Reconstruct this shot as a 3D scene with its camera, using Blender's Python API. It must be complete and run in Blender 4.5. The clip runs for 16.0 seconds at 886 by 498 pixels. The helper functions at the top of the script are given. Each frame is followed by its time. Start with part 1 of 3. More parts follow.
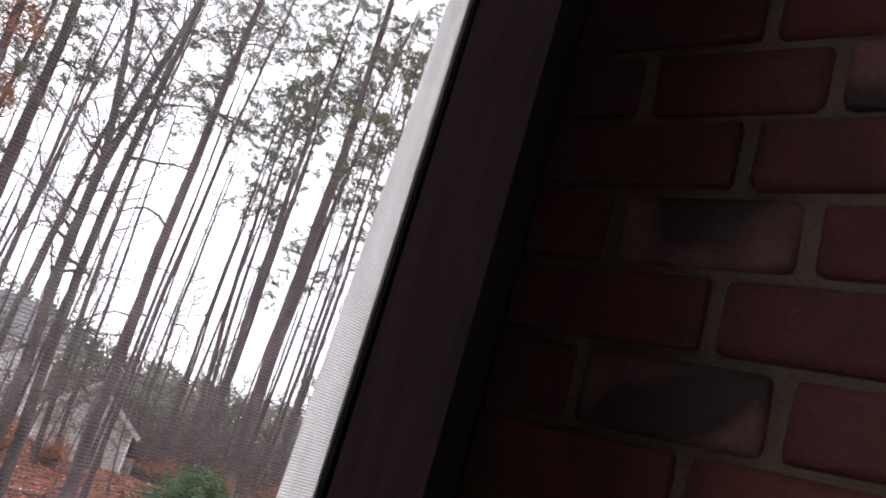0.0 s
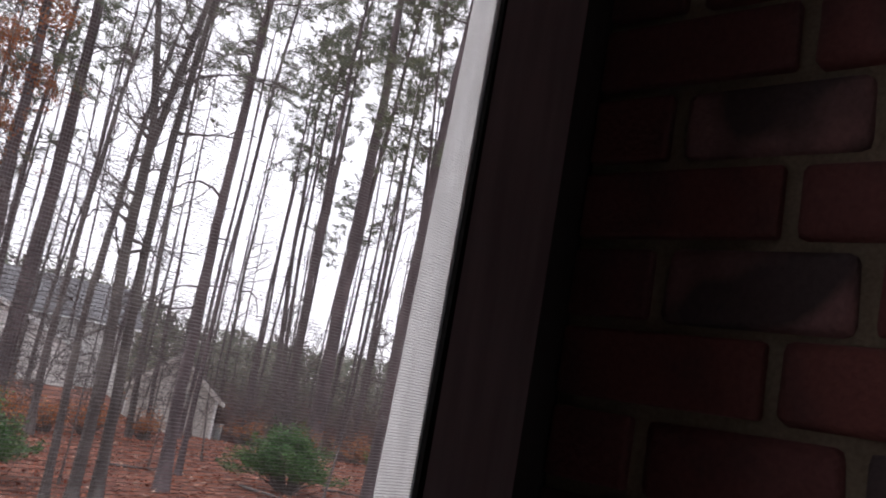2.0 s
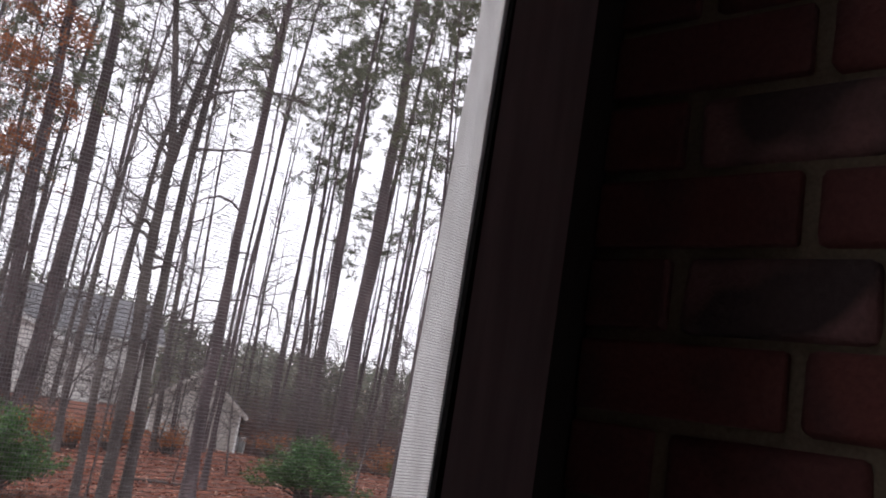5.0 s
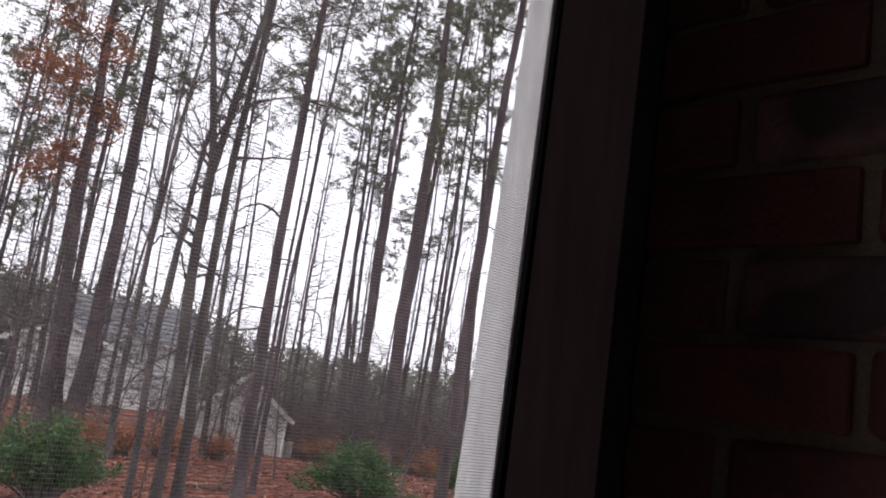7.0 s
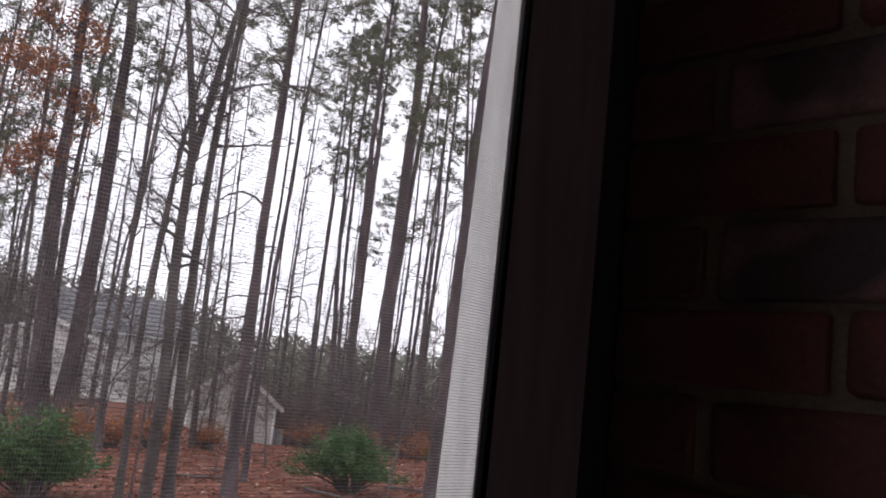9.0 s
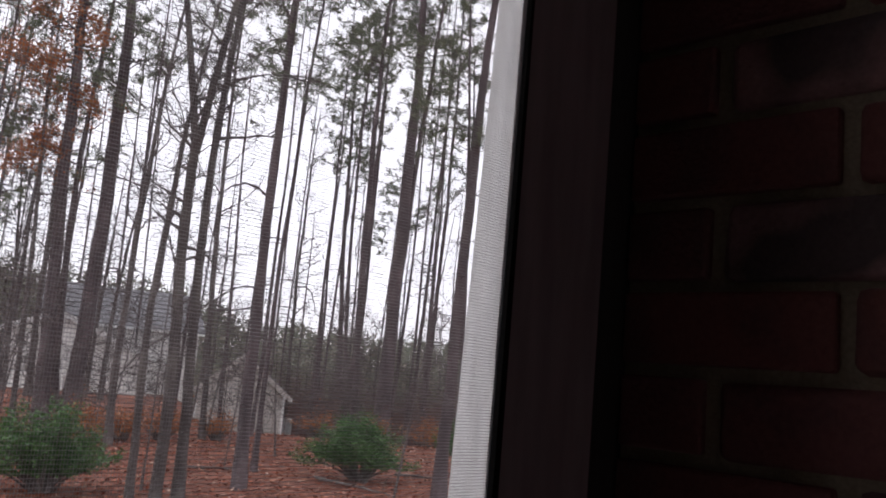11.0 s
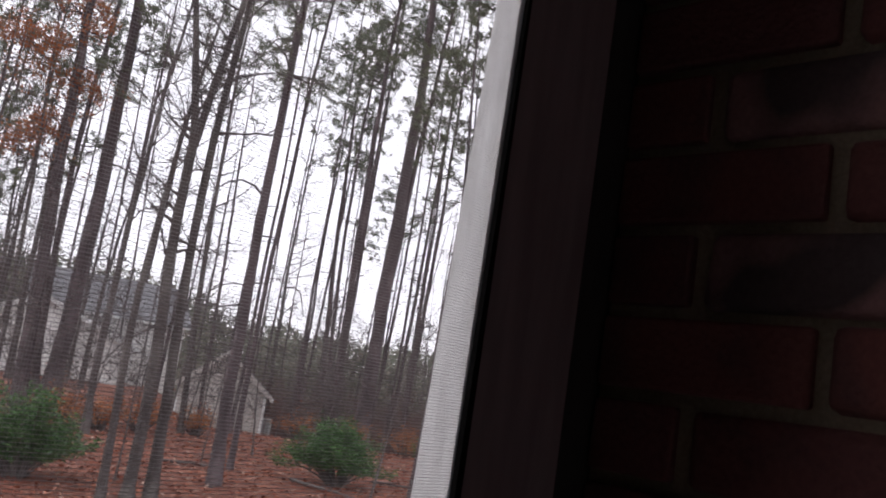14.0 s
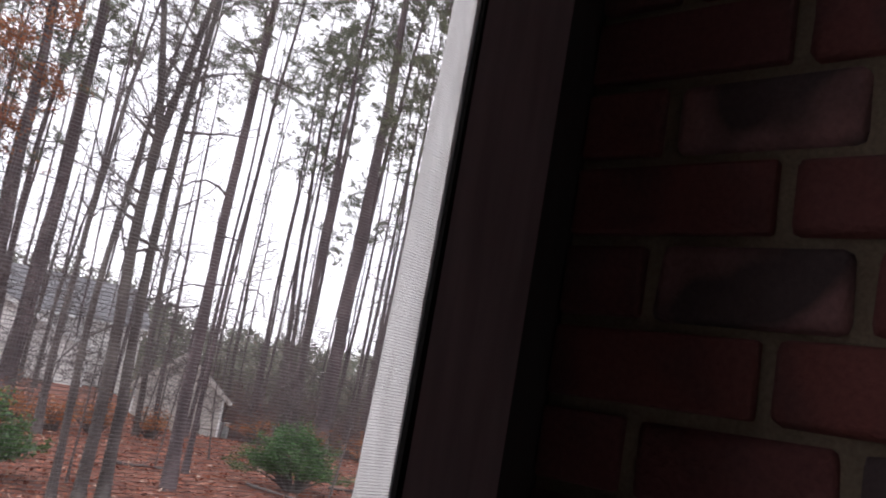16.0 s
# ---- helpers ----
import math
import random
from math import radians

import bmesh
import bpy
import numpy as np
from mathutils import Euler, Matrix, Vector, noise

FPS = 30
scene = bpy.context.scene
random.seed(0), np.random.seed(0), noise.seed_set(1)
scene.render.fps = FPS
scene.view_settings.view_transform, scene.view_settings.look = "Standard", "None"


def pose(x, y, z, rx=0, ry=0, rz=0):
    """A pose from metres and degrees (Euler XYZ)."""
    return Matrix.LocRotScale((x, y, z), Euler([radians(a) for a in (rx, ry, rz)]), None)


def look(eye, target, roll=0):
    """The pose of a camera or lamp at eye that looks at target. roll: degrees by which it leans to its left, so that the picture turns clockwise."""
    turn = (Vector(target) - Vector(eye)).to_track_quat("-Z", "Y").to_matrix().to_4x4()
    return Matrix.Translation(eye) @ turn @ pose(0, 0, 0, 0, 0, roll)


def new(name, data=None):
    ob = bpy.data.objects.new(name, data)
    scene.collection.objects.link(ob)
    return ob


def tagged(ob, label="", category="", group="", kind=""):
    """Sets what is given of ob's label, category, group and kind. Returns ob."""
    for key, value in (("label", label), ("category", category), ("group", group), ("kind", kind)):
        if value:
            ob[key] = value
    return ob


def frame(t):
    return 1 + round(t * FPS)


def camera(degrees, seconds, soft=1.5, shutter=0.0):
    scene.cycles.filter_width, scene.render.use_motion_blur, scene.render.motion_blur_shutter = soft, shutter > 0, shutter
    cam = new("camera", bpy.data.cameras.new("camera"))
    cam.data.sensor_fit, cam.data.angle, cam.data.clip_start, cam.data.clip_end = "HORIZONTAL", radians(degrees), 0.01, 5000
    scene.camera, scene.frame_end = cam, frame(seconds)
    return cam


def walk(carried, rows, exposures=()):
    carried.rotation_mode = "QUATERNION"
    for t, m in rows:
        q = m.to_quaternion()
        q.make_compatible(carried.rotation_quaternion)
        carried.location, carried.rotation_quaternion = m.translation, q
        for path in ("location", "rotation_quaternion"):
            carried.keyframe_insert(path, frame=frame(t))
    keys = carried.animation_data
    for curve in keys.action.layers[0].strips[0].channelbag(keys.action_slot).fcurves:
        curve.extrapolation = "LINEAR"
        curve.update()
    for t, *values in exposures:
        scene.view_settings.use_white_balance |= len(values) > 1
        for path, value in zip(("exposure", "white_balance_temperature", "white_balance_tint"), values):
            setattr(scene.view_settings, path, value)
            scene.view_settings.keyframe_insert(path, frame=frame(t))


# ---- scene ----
cam = camera(54.9, 16.0, soft=1.95, shutter=0.3)
WALK = [
    (0, pose(0.000, 0.000, 2.800, 105.87, -15.98, -4.30)),
    (0.5, pose(-0.004, -0.001, 2.799, 105.85, -16.15, -3.33)),
    (1, pose(-0.018, 0.002, 2.796, 104.06, -14.31, 0.33)),
    (1.5, pose(-0.017, -0.004, 2.793, 104.13, -14.81, -0.65)),
    (2, pose(-0.015, -0.007, 2.779, 100.65, -9.99, 1.00)),
    (2.5, pose(-0.005, -0.006, 2.779, 100.45, -8.91, 2.46)),
    (3, pose(-0.010, -0.008, 2.780, 100.68, -8.50, 4.41)),
    (3.5, pose(-0.008, -0.007, 2.780, 101.00, -9.21, 2.32)),
    (4, pose(-0.010, 0.005, 2.782, 100.90, -9.12, 2.42)),
    (6.5, pose(-0.009, -0.003, 2.790, 101.26, -9.55, 3.03)),
    (7, pose(-0.021, 0.004, 2.791, 100.68, -8.03, 5.46)),
    (7.5, pose(-0.021, 0.025, 2.790, 100.54, -7.29, 5.34)),
    (8, pose(-0.020, 0.028, 2.789, 100.42, -7.19, 5.51)),
    (8.5, pose(-0.020, 0.019, 2.787, 100.01, -6.24, 5.16)),
    (9, pose(-0.016, 0.004, 2.783, 99.63, -6.23, 4.73)),
    (11.5, pose(-0.021, 0.001, 2.782, 98.68, -4.62, 5.68)),
    (12, pose(-0.024, 0.017, 2.782, 99.01, -4.94, 6.61)),
    (12.5, pose(-0.023, 0.018, 2.780, 98.57, -5.46, 5.25)),
    (13, pose(-0.023, 0.011, 2.779, 98.00, -4.72, 5.90)),
    (13.5, pose(-0.014, 0.006, 2.776, 99.09, -6.66, 4.71)),
    (14, pose(-0.009, 0.007, 2.784, 99.55, -8.82, 4.10)),
    (14.5, pose(0.009, 0.012, 2.791, 104.27, -15.57, 0.31)),
    (15, pose(0.010, 0.005, 2.789, 101.69, -12.34, -0.24)),
    (15.5, pose(-0.001, 0.003, 2.788, 101.12, -9.84, 2.89)),
    (16, pose(0.003, 0.009, 2.784, 100.46, -9.95, 1.47)),
]

LEVELS = [(0, 0.65), (0.5, 0.58), (1, 0.32), (1.5, 0.18), (2.5, 0.08), (6.5, 0.0), (9, -0.08),
          (12.5, -0.12), (14, -0.05), (14.5, 0.0), (15, 0.12), (15.5, 0.36), (16, 0.36)]
walk(cam, WALK, exposures=[(t, e, 6250, 12) for t, e in LEVELS])

# ---- world and light: a bright overcast sky ----
SUN_AZ, SUN_EL = -112.0, 62.0
world = bpy.data.worlds.new("overcast_sky")
scene.world = world
world.use_nodes = True
wt = world.node_tree
wt.nodes.clear()
w_out = wt.nodes.new("ShaderNodeOutputWorld")
w_bg = wt.nodes.new("ShaderNodeBackground")
w_sky = wt.nodes.new("ShaderNodeTexSky")
w_sky.sky_type = 'NISHITA'
w_sky.sun_disc = False
w_sky.sun_elevation, w_sky.sun_rotation = radians(SUN_EL), radians(SUN_AZ)
w_sky.air_density, w_sky.dust_density = 1.0, 4.0
w_mix = wt.nodes.new("ShaderNodeMixRGB")
w_mix.inputs[0].default_value = 0.9
w_mix.inputs[2].default_value = (9.7, 9.4, 9.75, 1)
wt.links.new(w_sky.outputs[0], w_mix.inputs[1])
wt.links.new(w_mix.outputs[0], w_bg.inputs[0])
w_bg.inputs[1].default_value = 0.195
wt.links.new(w_bg.outputs[0], w_out.inputs[0])
sun = new("sun", bpy.data.lights.new("sun", 'SUN'))
sun.data.energy, sun.data.angle, sun.data.color = 1.5, radians(50), (1.0, 0.97, 0.93)
sun.matrix_world = look((0, 0, 60), (-30 * math.sin(radians(SUN_AZ)), -30 * math.cos(radians(SUN_AZ)), 60 - 30 * math.tan(radians(SUN_EL))))


# ---- materials ----
def make(name, rough=0.8, metal=0.0, spec=0.3):
    m = bpy.data.materials.new(name)
    m.use_nodes = True
    nt = m.node_tree
    b = nt.nodes["Principled BSDF"]
    b.inputs["Roughness"].default_value = rough
    b.inputs["Metallic"].default_value = metal
    b.inputs["Specular IOR Level"].default_value = spec
    return m, nt, b


def nd(nt, kind, **kw):
    n = nt.nodes.new(kind)
    for k, v in kw.items():
        n.inputs[k].default_value = v
    return n


def ramp(nt, src, stops):
    r = nt.nodes.new("ShaderNodeValToRGB")
    while len(r.color_ramp.elements) < len(stops):
        r.color_ramp.elements.new(0.5)
    for e, (p, c) in zip(r.color_ramp.elements, stops):
        e.position, e.color = p, (*c, 1)
    nt.links.new(src, r.inputs[0])
    return r.outputs[0]


def mix(nt, fac, a, b, mode='MIX'):
    n = nt.nodes.new("ShaderNodeMixRGB")
    n.blend_type = mode
    for i, v in ((0, fac), (1, a), (2, b)):
        if isinstance(v, (int, float)):
            n.inputs[i].default_value = v
        elif isinstance(v, tuple):
            n.inputs[i].default_value = (*v, 1)
        else:
            nt.links.new(v, n.inputs[i])
    return n.outputs[0]


def noise_of(nt, scale, detail=4.0, stretch=None, space="Object"):
    tc = nt.nodes.new("ShaderNodeTexCoord")
    n = nd(nt, "ShaderNodeTexNoise", Scale=scale, Detail=detail)
    if stretch:
        mp = nt.nodes.new("ShaderNodeMapping")
        mp.inputs["Scale"].default_value = stretch
        nt.links.new(tc.outputs[space], mp.inputs[0])
        nt.links.new(mp.outputs[0], n.inputs[0])
    else:
        nt.links.new(tc.outputs[space], n.inputs[0])
    return n.outputs[0]


def bump(nt, b, src, strength, dist):
    n = nd(nt, "ShaderNodeBump", Strength=strength, Distance=dist)
    nt.links.new(src, n.inputs["Height"])
    nt.links.new(n.outputs[0], b.inputs["Normal"])


def plain(name, stops, scale, rough=0.8, fine=60.0, bumpd=0.002, stretch=None, spec=0.3, metal=0.0):
    """A surface whose colour runs through stops by a coarse noise, with a finer one over it."""
    m, nt, b = make(name, rough, metal, spec)
    c = ramp(nt, noise_of(nt, scale, 5.0, stretch), stops)
    f = noise_of(nt, fine, 3.0, stretch)
    g = ramp(nt, f, [(0.3, (0.75, 0.75, 0.75)), (0.7, (1.0, 1.0, 1.0))])
    nt.links.new(mix(nt, 1.0, c, g, 'MULTIPLY'), b.inputs["Base Color"])
    bump(nt, b, f, 0.6, bumpd)
    return m


def brick_material(name, reds, burnt, low, high):
    m, nt, b = make(name, 0.85)
    oi = nt.nodes.new("ShaderNodeObjectInfo")
    base = ramp(nt, oi.outputs["Random"], [(k / (len(reds) - 1), c) for k, c in enumerate(reds)])
    tc = nt.nodes.new("ShaderNodeTexCoord")
    add = nt.nodes.new("ShaderNodeVectorMath")
    add.operation = 'MULTIPLY_ADD'
    nt.links.new(oi.outputs["Random"], add.inputs[0])
    add.inputs[1].default_value = (37.0, 91.0, 53.0)
    nt.links.new(tc.outputs["Object"], add.inputs[2])
    spots = nd(nt, "ShaderNodeTexNoise", Scale=11.0, Detail=1.0)
    nt.links.new(add.outputs[0], spots.inputs[0])
    flash = ramp(nt, spots.outputs[0], [(low, (0.0, 0.0, 0.0)), (high, (1.0, 1.0, 1.0))])
    dark = mix(nt, flash, burnt, base)
    grain = nd(nt, "ShaderNodeTexNoise", Scale=160.0, Detail=4.0)
    nt.links.new(add.outputs[0], grain.inputs[0])
    g = ramp(nt, grain.outputs[0], [(0.3, (0.8, 0.8, 0.8)), (0.7, (1.05, 1.05, 1.05))])
    nt.links.new(mix(nt, 1.0, dark, g, 'MULTIPLY'), b.inputs["Base Color"])
    bump(nt, b, grain.outputs[0], 0.8, 0.003)
    return m


def leaf_material(name, stops, rough=0.6):
    m, nt, b = make(name, rough)
    geo = nt.nodes.new("ShaderNodeNewGeometry")
    nt.links.new(ramp(nt, geo.outputs["Random Per Island"], stops), b.inputs["Base Color"])
    tr = nt.nodes.new("ShaderNodeBsdfTranslucent")
    nt.links.new(ramp(nt, geo.outputs["Random Per Island"], stops), tr.inputs[0])
    mx = nd(nt, "ShaderNodeMixShader", Fac=0.3)
    nt.links.new(b.outputs[0], mx.inputs[1])
    nt.links.new(tr.outputs[0], mx.inputs[2])
    nt.links.new(mx.outputs[0], nt.nodes["Material Output"].inputs[0])
    return m


BRICK = brick_material("fired_red_brick", [(0.118, 0.045, 0.043), (0.145, 0.050, 0.045), (0.104, 0.042, 0.043), (0.132, 0.048, 0.045)], (0.070, 0.037, 0.038), 0.26, 0.50)
BURNT = brick_material("flashed_brick", [(0.21, 0.115, 0.112), (0.18, 0.10, 0.10)], (0.060, 0.044, 0.045), 0.46, 0.62)
MORTAR = plain("lime_mortar", [(0.3, (0.125, 0.103, 0.072)), (0.7, (0.20, 0.165, 0.118))], 9.0, 0.95, 220.0, 0.003)
WHITE = plain("weathered_white_paint", [(0.3, (0.80, 0.82, 0.81)), (0.7, (0.87, 0.89, 0.88))], 5.0, 0.55, 90.0, 0.0006, (1, 1, 0.15))
BROWN = plain("taupe_paint", [(0.3, (0.175, 0.142, 0.150)), (0.7, (0.215, 0.175, 0.184))], 6.0, 0.6, 70.0, 0.0008, (1, 1, 0.12))
# Recess shade put into the colour: near-black for the boards lining the gap.
RECESS_SHADE = plain("recess_shade_black", [(0.3, (0.028, 0.026, 0.026)), (0.7, (0.042, 0.039, 0.039))], 6.0, 0.9, 60.0, 0.001, (1, 1, 0.12))
RUBBER = plain("black_rubber", [(0.3, (0.006, 0.006, 0.006)), (0.7, (0.010, 0.010, 0.010))], 30.0, 1.0, 200.0, 0.0003, None, 0.05)
WIRE = plain("grey_screen_wire", [(0.3, (0.22, 0.218, 0.225)), (0.7, (0.29, 0.288, 0.295))], 3.0, 0.5, 40.0, 0.0)
# For unseen porch surfaces, this pale to bounce daylight onto brick and casing.
BOARD = plain("light_bounce_board", [(0.3, (0.68, 0.66, 0.66)), (0.7, (0.76, 0.74, 0.74))], 3.0, 0.7, 60.0, 0.001, (1, 0.1, 1))
DARKWOOD = plain("dark_porch_wood", [(0.3, (0.26, 0.24, 0.225)), (0.7, (0.34, 0.315, 0.30))], 3.0, 0.75, 60.0, 0.001, (1, 0.1, 1))
PINE_BARK = plain("pine_bark", [(0.25, (0.050, 0.040, 0.042)), (0.5, (0.094, 0.074, 0.077)), (0.75, (0.172, 0.135, 0.139))], 3.0, 0.95, 14.0, 0.02, (1, 1, 0.25))
GREY_BARK = plain("grey_hardwood_bark", [(0.25, (0.06, 0.050, 0.049)), (0.5, (0.105, 0.089, 0.086)), (0.75, (0.17, 0.149, 0.14))], 3.0, 0.95, 16.0, 0.012, (1, 1, 0.3))
PALE_BARK = plain("lichen_grey_bark", [(0.3, (0.045, 0.037, 0.036)), (0.5, (0.080, 0.068, 0.065)), (0.7, (0.16, 0.145, 0.132))], 2.2, 0.95, 16.0, 0.012, (1, 1, 0.4))
NEEDLES = leaf_material("pine_needles", [(0.0, (0.075, 0.092, 0.055)), (0.5, (0.125, 0.143, 0.086)), (1.0, (0.195, 0.198, 0.128))])
RUST = leaf_material("dry_oak_leaves", [(0.0, (0.26, 0.095, 0.042)), (0.5, (0.38, 0.145, 0.062)), (1.0, (0.32, 0.17, 0.08))])
HOLLY = leaf_material("evergreen_leaves", [(0.0, (0.030, 0.072, 0.026)), (0.5, (0.06, 0.125, 0.042)), (1.0, (0.11, 0.19, 0.068))], 0.4)
LITTER = leaf_material("fallen_leaves", [(0.0, (0.07, 0.025, 0.018)), (0.4, (0.18, 0.055, 0.033)), (0.75, (0.29, 0.10, 0.058)), (0.94, (0.36, 0.20, 0.145)), (1.0, (0.60, 0.46, 0.38))], 0.8)
# Distance haze put into the colour: paler and greyer than near needles.
FARLEAF = leaf_material("hazed_far_crowns", [(0.0, (0.15, 0.165, 0.125)), (0.5, (0.21, 0.22, 0.175)), (0.85, (0.25, 0.235, 0.20)), (1.0, (0.29, 0.24, 0.20))], 0.9)
SOIL = plain("leaf_strewn_soil", [(0.25, (0.07, 0.027, 0.019)), (0.5, (0.145, 0.052, 0.033)), (0.75, (0.22, 0.087, 0.055))], 0.6, 0.95, 7.0, 0.03)
BRUSHWOOD = plain("brown_brush_stems", [(0.3, (0.085, 0.056, 0.055)), (0.7, (0.16, 0.105, 0.098))], 1.0, 0.95, 12.0, 0.004)
SIDING = plain("pale_vinyl_siding", [(0.3, (0.76, 0.75, 0.72)), (0.7, (0.82, 0.81, 0.78))], 0.5, 0.6, 8.0, 0.002)
TANSIDE = plain("beige_siding", [(0.3, (0.46, 0.43, 0.395)), (0.7, (0.53, 0.50, 0.46))], 0.5, 0.6, 8.0, 0.002)
SHINGLE = plain("grey_roof_shingles", [(0.3, (0.115, 0.112, 0.12)), (0.7, (0.17, 0.166, 0.175))], 1.5, 0.9, 9.0, 0.01)
PANE = plain("dark_window_glass", [(0.3, (0.05, 0.06, 0.07)), (0.7, (0.08, 0.09, 0.10))], 0.5, 0.1, 3.0, 0.0, None, 0.5)
GREYMETAL = plain("grey_utility_metal", [(0.3, (0.36, 0.38, 0.38)), (0.7, (0.45, 0.47, 0.46))], 2.0, 0.5, 20.0, 0.001)


# ---- mesh building ----
class Geo:
    def __init__(self):
        self.v, self.f = [], []

    def tube(self, pts, radii, sides=7, ripple=0.0, rng=None):
        start = len(self.v)
        n = len(pts)
        for i, p in enumerate(pts):
            d = (pts[min(i + 1, n - 1)] - pts[max(i - 1, 0)]).normalized()
            a = d.cross(Vector((0.31, 0.95, 0.07))).normalized()
            b = d.cross(a)
            for k in range(sides):
                w = 2 * math.pi * k / sides
                r = radii[i] * (1 + (rng.uniform(-ripple, ripple) if ripple else 0))
                self.v.append(p + a * (math.cos(w) * r) + b * (math.sin(w) * r))
        for i in range(n - 1):
            for k in range(sides):
                q = start + i * sides
                self.f.append((q + k, q + (k + 1) % sides, q + sides + (k + 1) % sides, q + sides + k))
        self.f.append(tuple(start + (n - 1) * sides + k for k in range(sides)))

    def leaf(self, c, d, up, length, width):
        s = d.cross(up)
        if s.length < 1e-4:
            s = d.cross(Vector((1, 0, 0)))
        s = s.normalized() * (width / 2)
        i = len(self.v)
        self.v += [c, c + d * (length * 0.5) + s, c + d * length, c + d * (length * 0.5) - s]
        self.f.append((i, i + 1, i + 2, i + 3))

    def needle(self, c, d, s, length, width):
        i = len(self.v)
        self.v += [c - s * width, c + s * width, c + d * length]
        self.f.append((i, i + 1, i + 2))

    def box(self, x0, x1, y0, y1, z0, z1):
        i = len(self.v)
        self.v += [Vector((x, y, z)) for z in (z0, z1) for y in (y0, y1) for x in (x0, x1)]
        self.f += [tuple(i + k for k in q) for q in ((0, 2, 3, 1), (4, 5, 7, 6), (0, 1, 5, 4), (2, 6, 7, 3), (0, 4, 6, 2), (1, 3, 7, 5))]

    def mesh(self, name):
        me = bpy.data.meshes.new(name)
        me.from_pydata([tuple(p) for p in self.v], [], self.f)
        me.update()
        return me


def part(name, g, material, parent=None, label="", smooth=False, edge=0.0):
    me = g.mesh(name)
    me.materials.append(material)
    if smooth:
        me.polygons.foreach_set("use_smooth", [True] * len(me.polygons))
    if edge:
        bm = bmesh.new()
        bm.from_mesh(me)
        bmesh.ops.recalc_face_normals(bm, faces=bm.faces)
        bmesh.ops.bevel(bm, geom=bm.edges[:], offset=edge, segments=2, profile=0.5, affect='EDGES', clamp_overlap=True)
        bm.to_mesh(me)
        bm.free()
    ob = new(name, me)
    if parent:
        ob.parent = parent
    if label:
        tagged(ob, label)
    return ob


def box_geo(*b):
    g = Geo()
    g.box(*b)
    return g


def rand_dir(rng, flat=1.0):
    while True:
        d = Vector((rng.uniform(-1, 1), rng.uniform(-1, 1), rng.uniform(-1, 1)))
        if 0.1 < d.length < 1:
            d.normalize()
            d.z *= flat
            return d.normalized()


# ---- ground ----
def ground_z(x, y):
    d = math.hypot(x, y)
    z = -0.08 * (min(max(d - 34, 0), 60)) * min(1, max(d - 34, 0) / 6)
    side = min(1, max(0, (-math.degrees(math.atan2(x, max(y, 0.01))) - 18.5) / 4)) if y > 0 else 0
    side = side * side * (3 - 2 * side)
    rise = min(1, max(0, (d - 30) / 18))
    z = z * (1 - side) + side * (0.35 * rise * rise * (3 - 2 * rise) - 0.04 * max(0, min(d, 110) - 62))
    near = min(1, max(0, (d - 6) / 8))
    return z + near * (0.10 * noise.noise((x * 0.12, y * 0.12, 3)) + 0.04 * noise.noise((x * 0.5, y * 0.5, 7)))


g = Geo()
rings = [0.5 * k for k in range(0, 8)] + [4 * 1.045 ** k for k in range(0, 90)] + [300, 500, 900, 1800, 4000]
SEG = 160
for r in rings:
    for k in range(SEG):
        a = 2 * math.pi * k / SEG
        x, y = r * math.sin(a), r * math.cos(a)
        g.v.append(Vector((x, y, ground_z(x, y))))
for i in range(len(rings) - 1):
    for k in range(SEG):
        q = i * SEG
        g.f.append((q + k, q + (k + 1) % SEG, q + SEG + (k + 1) % SEG, q + SEG + k))
tagged(part("ground", g, SOIL, smooth=True), "woodland ground of red-brown soil under fallen leaves", "ground", kind="structure")

# ---- porch corner: its x runs into the brick wall, its y out through the screen ----
EYE = 2.8
FLOOR, CEIL = 1.3, 3.95
TURN = 51.17
PORCH = pose(0.1247, 0.8680, 0, 0, 0, TURN)
PLANE = -0.046         # the casing's face stands this far inside the brick wall's end
EDGE, GAP = -0.3100, -0.1962   # the casing's two edges; behind it a dark gap runs up to the brick
COURSE, BH = 0.0845, 0.0718
BP, JOINT = 0.197, 0.0150
BRICK_Y, BRICK_Z = -0.1647, EYE + 0.2583   # a head joint and the top of its course
LAP = 0.0744


def porch(ob):
    ob.matrix_world = PORCH
    return ob


floor = porch(new("floor"))
tagged(floor, "grey-brown wooden plank floor of the screened porch", "floor", kind="structure")
for k in range(24):
    part("plank", box_geo(-4.1, 0.0, -3.0 + k * 0.13, -3.0 + k * 0.13 + 0.126, FLOOR - 0.03, FLOOR), DARKWOOD, floor)
tagged(porch(part("floor_base", box_geo(-4.1, 0.0, -3.0, 0.0, FLOOR - 0.25, FLOOR - 0.034), DARKWOOD)), "dark timber deck under the porch planks", "floor", kind="structure")
tagged(porch(part("ceiling", box_geo(-4.1, 0.12, -3.1, 0.16, CEIL, CEIL + 0.1), BOARD)), "plain unseen porch ceiling, pale to bounce light", "ceiling", kind="structure")
tagged(porch(part("wall_back", box_geo(-4.1, 0.1, -3.1, -3.0, FLOOR - 0.25, CEIL), BOARD)), "plain unseen wall closing the porch behind, pale to bounce light", "wall", kind="structure")
tagged(porch(part("wall_end", box_geo(-4.2, -4.1, -3.1, 0.1, FLOOR - 0.25, CEIL), BOARD)), "plain unseen end wall of the porch, pale to bounce light", "wall", kind="structure")

